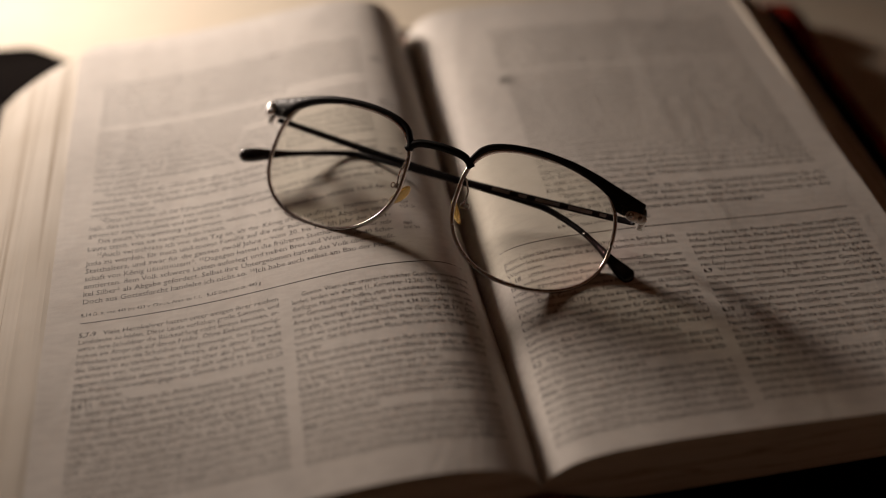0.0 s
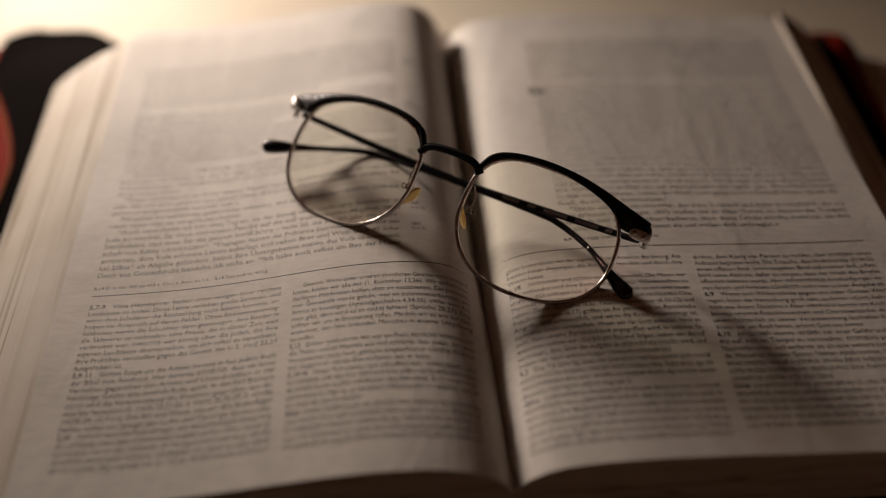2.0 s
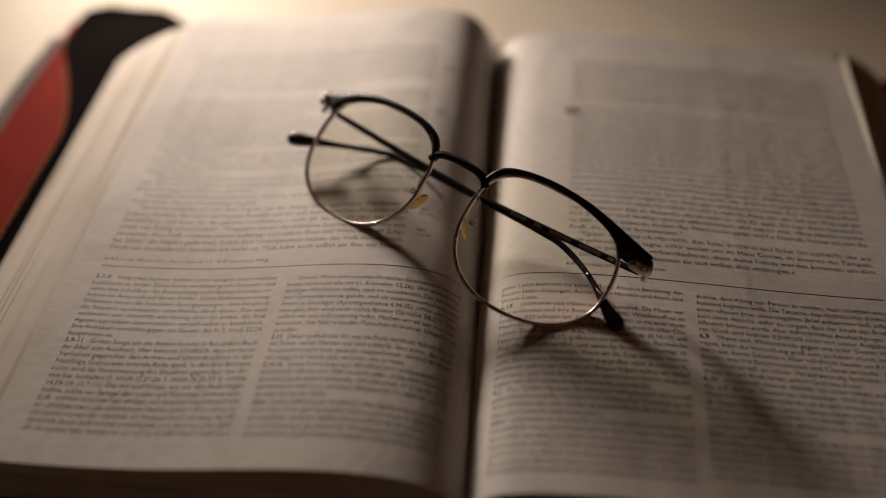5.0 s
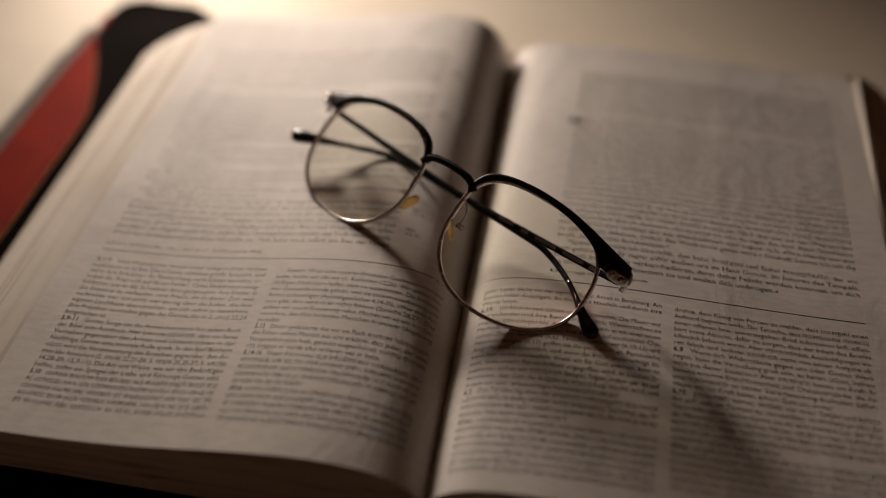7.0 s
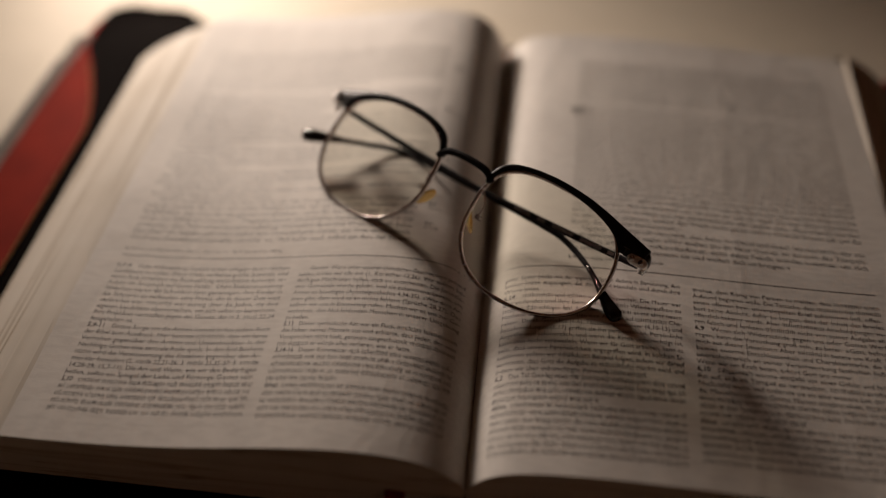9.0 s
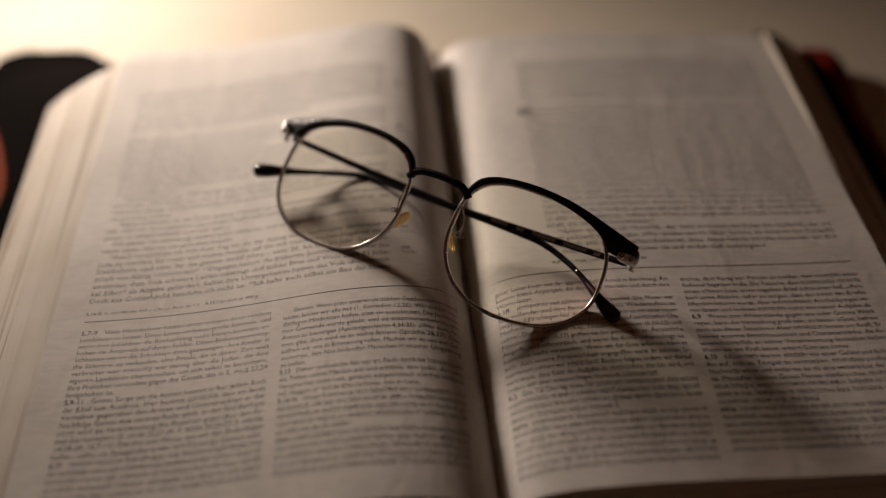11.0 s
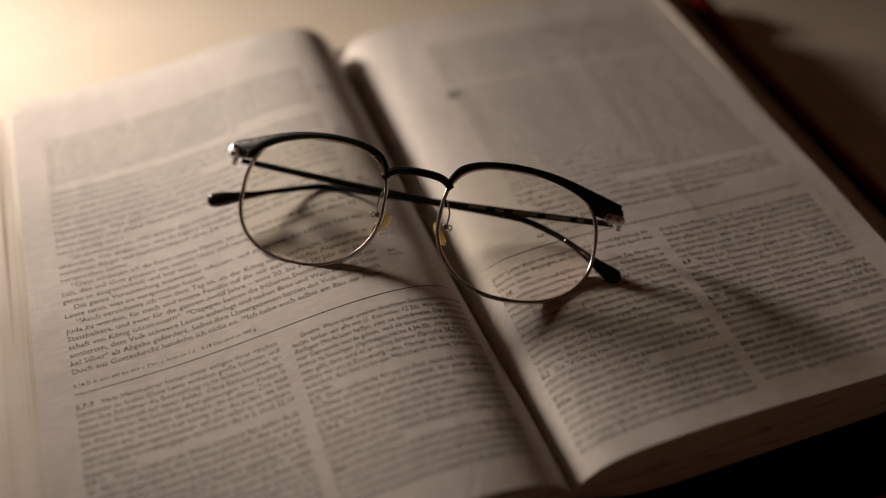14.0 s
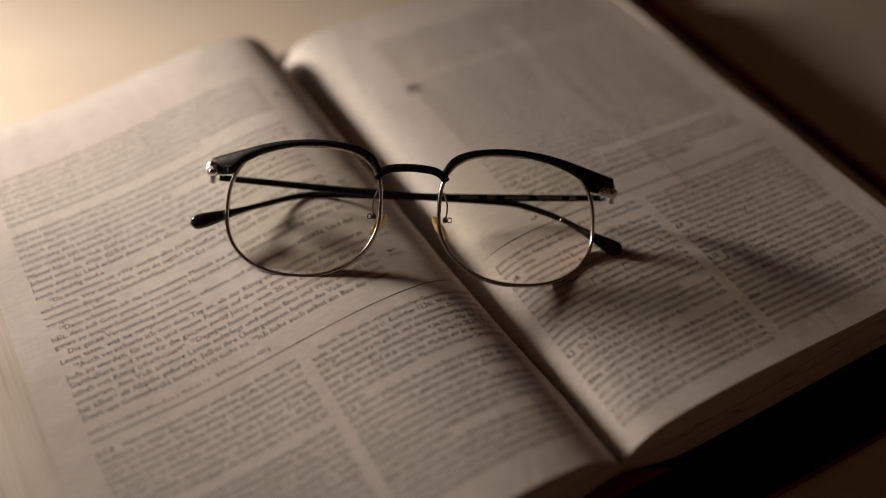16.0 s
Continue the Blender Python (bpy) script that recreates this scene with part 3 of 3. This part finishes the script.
def steps(a, b, n):
    """Positions from a to b, closer together at both ends."""
    return [a + (b - a) * (0.5 - 0.5 * math.cos(math.pi * i / (n - 1))) for i in range(n)]


def build_case():
    case = thing("zip_case", "padded red leather zip case with black lining, lying open", "book cover")
    bm = bmesh.new()
    nx, ny = 110, 60
    rows_a, rows_b = [], []
    for x in steps(X_L, X_R, nx):
        ys = steps(outline_lo(x), outline_hi(x), ny)
        rows_a.append([bm.verts.new((x, y, case_height(x, y))) for y in ys])
        rows_b.append([bm.verts.new((x, y, TABLE_Z + 0.0003)) for y in ys])
    for i in range(nx - 1):
        a, c, b, d = rows_a[i], rows_a[i + 1], rows_b[i], rows_b[i + 1]
        for j in range(ny - 1):
            bm.faces.new((a[j], c[j], c[j + 1], a[j + 1]))
            bm.faces.new((b[j], b[j + 1], d[j + 1], d[j]))
        bm.faces.new((a[0], b[0], d[0], c[0]))
        bm.faces.new((a[-1], c[-1], d[-1], b[-1]))
    for a, b in ((rows_a[0], rows_b[0]), (rows_a[-1], rows_b[-1])):
        for j in range(ny - 1):
            bm.faces.new((a[j], a[j + 1], b[j + 1], b[j]))
    part("leather_shell", bm, RED, case, "padded red leather shell")
    # black lining, set in from the outer edges, reaching over the head and the foot
    bm = bmesh.new()
    ny, nx, rows = 80, 80, []
    for y in steps(Y_FOOT + 0.0010, Y_HEAD + 0.0006, ny):
        lo = lining_edge(y)
        if y > Y_HEAD - 0.022:
            d = y - (Y_HEAD - 0.022)
            lo = max(lo, X_L - 0.0006 + 0.022 - math.sqrt(max(0.0, 0.0226 ** 2 - d * d)))
        hi = 0.1910 - 0.007 * max(0.0, min(1.0, (y - 0.105) / 0.05)) ** 1.5
        row = []
        for x in steps(lo, hi, nx):
            edge = 0.0010 * math.exp(-((x - lo) / 0.0012) ** 2)
            far = head_edge(x) - 0.008 * max(0.0, min(1.0, (x - 0.12) / 0.05))
            yy = y if y < 0.10 else 0.10 + (y - 0.10) * (far - 0.10) / (Y_HEAD - 0.10)
            row.append(bm.verts.new((x, yy, case_height(x, min(yy, Y_HEAD)) + 0.0007 + edge)))
        rows.append(row)
    for r, q in zip(rows, rows[1:]):
        for i in range(nx - 1):
            bm.faces.new((r[i], r[i + 1], q[i + 1], q[i]))
    ext = bmesh.ops.extrude_face_region(bm, geom=list(bm.faces))
    bmesh.ops.translate(bm, vec=(0, 0, -0.0006), verts=[v for v in ext["geom"] if isinstance(v, bmesh.types.BMVert)])
    part("lining", bm, BLACK_CLOTH, case, "black fabric lining")
    # zip tape and teeth outside the red border
    bm = bmesh.new()
    zt = TABLE_Z + 0.0016
    path = spline([(X_L - 0.0030, -0.135, zt), (X_L - 0.0035, 0.0, zt), (X_L - 0.0032, 0.10, zt), (X_L - 0.001, 0.150, zt)], 40)
    sweep(bm, path, lambda i: (0, 0, 1), lambda i: (0.0011, 0.0046), 8)
    tape = part("zip_tape", bm, GREY_CLOTH, case, "grey fabric zip tape")
    bm = bmesh.new()
    for k in range(150):
        y = -0.130 + k * 0.0017
        add_box(bm, (X_L - 0.0080, y, zt - 0.0004), (X_L - 0.0056, y + 0.0009, zt + 0.0020))
    part("zip_teeth", bm, ZIP_METAL, tape, "small metal zip teeth", False)
    # stitching along the lining
    y = -0.138
    while y < 0.122:
        bm = bmesh.new()
        path = []
        for q in (0, 0.25, 0.5, 0.75, 1):
            a = y + 0.0030 * q
            x = lining_edge(a) - 0.0018
            path.append(np.array((x, a, case_height(x, a) + 0.0002 + 0.0006 * math.sin(math.pi * q))))
        sweep(bm, path, lambda i: (0, 0, 1), lambda i: (0.00035, 0.00045), 6)
        part("stitch", bm, THREAD, case)
        y += 0.0041
    # cover edge that shows under the foot of the pages
    bm = bmesh.new()
    path = [np.array((x, -0.1260, 0.0080 + 0.0110 * math.exp(-(x / 0.021) ** 2))) for x in np.linspace(-0.056, 0.020, 60)]
    sweep(bm, path, lambda i: (0, 1, 0), lambda i: tuple(r * min(1.0, 0.15 + i / 14, 0.15 + (59 - i) / 14) for r in (0.0030, 0.0012)), 8)
    part("cover_edge", bm, RED, case, "red leather cover edge, arched at the spine")
    return case


def build_ribbon():
    bm = bmesh.new()
    pts = spline([(-0.0215, -0.118, 0.0170), (-0.0213, -0.1225, 0.0195), (-0.0212, -0.1285, 0.0200), (-0.0215, -0.134, 0.0140), (-0.0222, -0.140, 0.0090), (-0.0230, -0.1465, 0.0080)], 30)
    sweep(bm, pts, lambda i: (1, 0, 0), lambda i: (0.0032, 0.00025), 8)
    ob = thing("bookmark_ribbon", "narrow red silk bookmark ribbon hanging from the book", "ribbon")
    part("ribbon_strip", bm, RIBBON, ob)
    return ob


# ---------------------------------------------------------------- the spectacles
def wrap(x):
    """How far the front curves back from the bridge."""
    return -0.0142 * (abs(x) / 0.0727) ** 2.3


def lens_outline(side, n=72, grow=0.0):
    """Soft-cornered outline: squarer above, rounder below, tightest at the nose."""
    out = []
    for k in range(n):
        a = 2 * math.pi * k / n
        c, s = math.cos(a), math.sin(a)
        outer = 0.5 + 0.5 * c
        e = 2 / ((3.2 - 0.5 * outer) if s > 0 else (2.05 + 0.3 * outer) * (1 + s) - s * (2.05 + 0.25 * outer))
        v = math.copysign(abs(s) ** e, s)
        h = math.copysign(abs(c) ** e, c)
        x = 0.0376 + h * (0.0271 + grow)
        y = -0.0165 + v * (0.0225 + grow)
        out.append(np.array((side * x, y, wrap(x) - 0.0012 + (-0.0020 if side < 0 else 0.0046) * max(0.0, -v) ** 2)))
    return out


def build_glasses():
    X, U, N = Vector((0.8535, -0.5198, -0.0350)), Vector((0.4283, 0.6618, 0.6153)), Vector((-0.2967, -0.5402, 0.7875))
    m = Matrix.Identity(4)
    for r in range(3):
        m[r][0], m[r][1], m[r][2] = X[r], U[r], N[r]
    m.translation = Vector((-0.0104, -0.0082, 0.0645))
    g = thing("eyeglasses", "black browline eyeglasses with thin metal rims, folded", "glasses")
    g.matrix_world = m

    top = [(0.0098, -0.0026), (0.0136, 0.0035), (0.0205, 0.0068), (0.0320, 0.0084), (0.0440, 0.0081), (0.0530, 0.0067), (0.0590, 0.0053), (0.0640, 0.0041), (0.0722, 0.0022)]
    low = [(0.0112, -0.0056), (0.0150, 0.0020), (0.0215, 0.0050), (0.0320, 0.0062), (0.0440, 0.0055), (0.0535, 0.0032), (0.0597, 0.0002), (0.0640, -0.0036), (0.0720, -0.0034)]
    for s in (-1, 1):
        # lens: two curved faces joined at the edge
        ring = lens_outline(s, 72, -0.0002)
        c0 = np.array((s * 0.0376, -0.0165, 0))
        bm = bmesh.new()
        shells = []
        for off in (0.0009, -0.0007):
            layers = []
            for f in (1.0, 0.8, 0.6, 0.4, 0.2):
                lay = []
                for p in ring:
                    q = c0 + (p - c0) * f
                    bulge = 0.0012 * (1 - f * f)
                    lay.append(bm.verts.new((q[0], q[1], wrap(q[0]) - 0.0012 + off + bulge + (-0.0020 if s < 0 else 0.0046) * max(0.0, (-0.0165 - q[1]) / 0.0225) ** 2)))
                layers.append(lay)
            mid = bm.verts.new((c0[0], c0[1], wrap(c0[0]) - 0.0012 + off + 0.0012))
            for a, b in zip(layers, layers[1:]):
                for k in range(72):
                    bm.faces.new((a[k], a[(k + 1) % 72], b[(k + 1) % 72], b[k]))
            for k in range(72):
                bm.faces.new((layers[-1][k], layers[-1][(k + 1) % 72], mid))
            shells.append([bm.verts.new(v.co) for v in layers[0]])
        for k in range(72):
            bm.faces.new((shells[0][k], shells[0][(k + 1) % 72], shells[1][(k + 1) % 72], shells[1][k]))
        part("lens", bm, LENS, g, "clear coated spectacle lens")
        # metal rim
        bm = bmesh.new()
        sweep(bm, lens_outline(s, 96, 0.0004), lambda i: (0, 0, 1), lambda i: (0.00125, 0.00075), 10, True)
        part("rim", bm, GUNMETAL, g, "thin gunmetal rim")
        # browline bar
        tp, lw = spline(top, 48), spline(low, 48)
        bm = bmesh.new()
        rings = []
        for a, b in zip(tp, lw):
            ring4 = []
            for f, d in ((0.0, 0.0004), (0.12, 0.0015), (0.5, 0.0018), (0.88, 0.0015), (1.0, 0.0004), (1.0, -0.0010), (0.85, -0.0016), (0.5, -0.0017), (0.15, -0.0016), (0.0, -0.0010)):
                x, y = a[0] + (b[0] - a[0]) * f, a[1] + (b[1] - a[1]) * f
                ring4.append(bm.verts.new((s * x, y, wrap(x) - 0.0008 + d)))
            rings.append(ring4)
        for a, b in zip(rings, rings[1:]):
            for k in range(10):
                bm.faces.new((a[k], a[(k + 1) % 10], b[(k + 1) % 10], b[k]))
        bm.faces.new(rings[0])
        bm.faces.new(rings[-1][::-1])
        bar = part("brow_bar", bm, BLACK_FRAME, g, "thick black brow bar")
        # small inlay marks on the end of the bar
        bm = bmesh.new()
        add_box(bm, (-0.0012, -0.0002, 0), (0.0012, 0.0002, 0.0003))
        add_box(bm, (-0.0002, -0.0022, 0), (0.0002, -0.0001, 0.0003))
        mark = part("inlay", bm, INLAY, bar, "small metal inlay mark", False)
        mark.matrix_local = Matrix.Translation((s * 0.0655, -0.0012, wrap(0.0655) + 0.0010)) @ Matrix.Rotation(s * 0.30, 4, "Y")
        # end piece that turns back to the hinge
        bm = bmesh.new()
        path = spline([(s * 0.0668, -0.0012, wrap(0.067) - 0.001), (s * 0.0706, -0.0013, -0.0146), (s * 0.0722, -0.0016, -0.0162), (s * 0.0722, -0.0024, -0.0192)], 16)
        sweep(bm, path, lambda i: (0, 1, 0), lambda i: (0.0027, 0.0012), 12)
        part("end_piece", bm, ACETATE, g)
        # hinge: a rounded silver plate that closes the end of the brow bar, with two pins and a barrel behind it
        bm = bmesh.new()
        x_in, y_mid, tall = (0.0696, -0.0018, 0.0027) if s < 0 else (0.0668, -0.0034, 0.0019)
        plate = [np.array((s * x, y_mid, wrap(x) + 0.0006)) for x in np.linspace(x_in, 0.0740, 12)]
        sweep(bm, plate, lambda i: (0, 1, 0), lambda i: tuple(r * math.sqrt(max(0.04, 1 - ((i - 5.5) / 5.7) ** 4)) for r in (tall, 0.0011)), 14)
        sweep(bm, [np.array((s * 0.0722, -0.0066, -0.0176)), np.array((s * 0.0722, -0.0004, -0.0176))], lambda i: (1, 0, 0), lambda i: (0.0012, 0.0012), 14)
        hinge = part("hinge", bm, SILVER, g, "bright silver barrel hinge")
        for x, y in (((0.0717, -0.0032), (0.0717, -0.0004)) if s < 0 else ((0.0686, y_mid), (0.0718, y_mid))):
            bm = bmesh.new()
            face = wrap(x) + 0.0014
            dome = [np.array((s * x, y, face + d)) for d in (-0.0006, 0.0004, 0.0008, 0.0010)]
            sweep(bm, dome, lambda i: (1, 0, 0), lambda i: ((0.0010, 0.0010), (0.0010, 0.0010), (0.0007, 0.0007), (0.0003, 0.0003))[i], 12)
            part("rivet", bm, GUNMETAL, hinge, "small polished rivet head")
        # temple, folded behind the front, with the ear hook turned down
        dn = -0.0010 if s > 0 else 0.0004
        pts = [(s * 0.0700, -0.0044, -0.0180), (s * 0.0655, -0.0044, -0.0190 + dn), (s * 0.036, -0.0058, -0.0192 + dn), (0.0, -0.0072, -0.0190 + dn),
               (-s * 0.030, -0.0074, -0.0180 + dn), (-s * 0.041, -0.0085, -0.0170 + dn * 0.8), (-s * 0.055, -0.0134, -0.0152 + dn * 0.4)]
        if s > 0:
            pts = [(x, y, z - 0.0058 * math.exp(-((x + 0.041) / 0.022) ** 2)) for x, y, z in pts]
        else:
            pts = [(x, y, z - 0.0042 * math.exp(-((x - 0.040) / 0.020) ** 2)) for x, y, z in pts]
        pts += [(-0.0692, -0.0193, -0.0138), (-0.0780, -0.0222, -0.0132)] if s > 0 else [(0.0685, -0.0212, -0.0124), (0.0756, -0.0246, -0.0114)]
        curve = spline(pts, 90)
        cut = 66
        bm = bmesh.new()
        sweep(bm, curve[:cut + 2], lambda i: (0, 1, 0), lambda i: (0.0010 + 0.0003 * math.sin(math.pi * min(1.0, i / 66)), 0.0005), 10)
        temple = part("temple", bm, TEMPLE_METAL, g, "slim dark metal temple arm")
        bm = bmesh.new()
        tip = curve[cut:]
        nt = len(tip)
        def fat(i):
            f = i / (nt - 1)
            grow = 0.5 - 0.5 * math.cos(math.pi * min(1.0, max(0.0, (f - 0.1) / 0.65)))
            end = math.sqrt(max(0.02, 1 - max(0.0, (f - 0.84) / 0.16) ** 2))
            return ((0.0010 + 0.0017 * grow) * end, (0.0006 + 0.0011 * grow) * end)
        sweep(bm, tip, lambda i: (0.3, 1, 0), fat, 12)
        part("temple_tip", bm, ACETATE, temple, "glossy black plastic tip")
        if s > 0:
            bm = bmesh.new()
            rng = random.Random(3)
            i = 14
            while i < 36:
                w = rng.choice((1, 2, 3))
                p, q = curve[i], curve[i + w]
                d = np.array((0, 0.0, 0.00066))
                h = np.array((0, 0.0006, 0))
                vs = [bm.verts.new(v) for v in (p - h + d, q - h + d, q + h + d, p + h + d)]
                bm.faces.new(vs)
                i += w + 1
            part("printed_marks", bm, PRINT_GREY, temple, "tiny pale printed marks", False)
        # nose pad on a bent wire that ends in a small box
        bm = bmesh.new()
        path = spline([(s * 0.0114, -0.0085, -0.0016), (s * 0.0120, -0.0098, -0.0030), (s * 0.0129, -0.0122, -0.0042), (s * 0.0129, -0.0150, -0.0046), (s * 0.0125, -0.0170, -0.0048)], 24)
        sweep(bm, path, lambda i: (0, 0, 1), lambda i: (0.00032, 0.00032), 8)
        add_box(bm, (min(s * 0.0116, s * 0.0132), -0.0183, -0.0058), (max(s * 0.0116, s * 0.0132), -0.0164, -0.0044), 0.0003)
        loop = [np.array((s * 0.0140 + 0.0007 * math.cos(q), -0.0174 + 0.0009 * math.sin(q), -0.0048)) for q in np.linspace(0, 2 * math.pi, 16, endpoint=False)]
        sweep(bm, loop, lambda i: (0, 0, 1), lambda i: (0.00022, 0.00022), 6, True)
        arm = part("pad_arm", bm, GUNMETAL, g, "bent silver pad wire")
        bm = bmesh.new()
        path = spline([(s * 0.0082, -0.0162, -0.0058), (s * 0.0104, -0.0200, -0.0060), (s * 0.0134, -0.0238, -0.0056)], 20)
        sweep(bm, path, lambda i: (0.55 * s, 0.2, 0.8), lambda i: tuple(r * math.sqrt(max(0.03, 1 - ((i - 9.5) / 9.6) ** 2)) for r in (0.0022, 0.0009)), 12)
        part("nose_pad", bm, PAD, arm, "yellowed clear silicone nose pad")
    # bridge
    bm = bmesh.new()
    path = spline([(-0.0122, -0.0044, -0.0012), (-0.0102, -0.0023, -0.0004), (-0.0068, -0.0010, 0.0), (0, -0.0005, 0.0002), (0.0068, -0.0010, 0.0), (0.0102, -0.0023, -0.0004), (0.0122, -0.0044, -0.0012)], 36)
    sweep(bm, path, lambda i: (0, 0, 1), lambda i: (0.0014, 0.0014), 10)
    part("bridge", bm, BLACK_FRAME, g, "black arched bridge")
    return g


build_case()
build_book()
build_ribbon()
build_glasses()
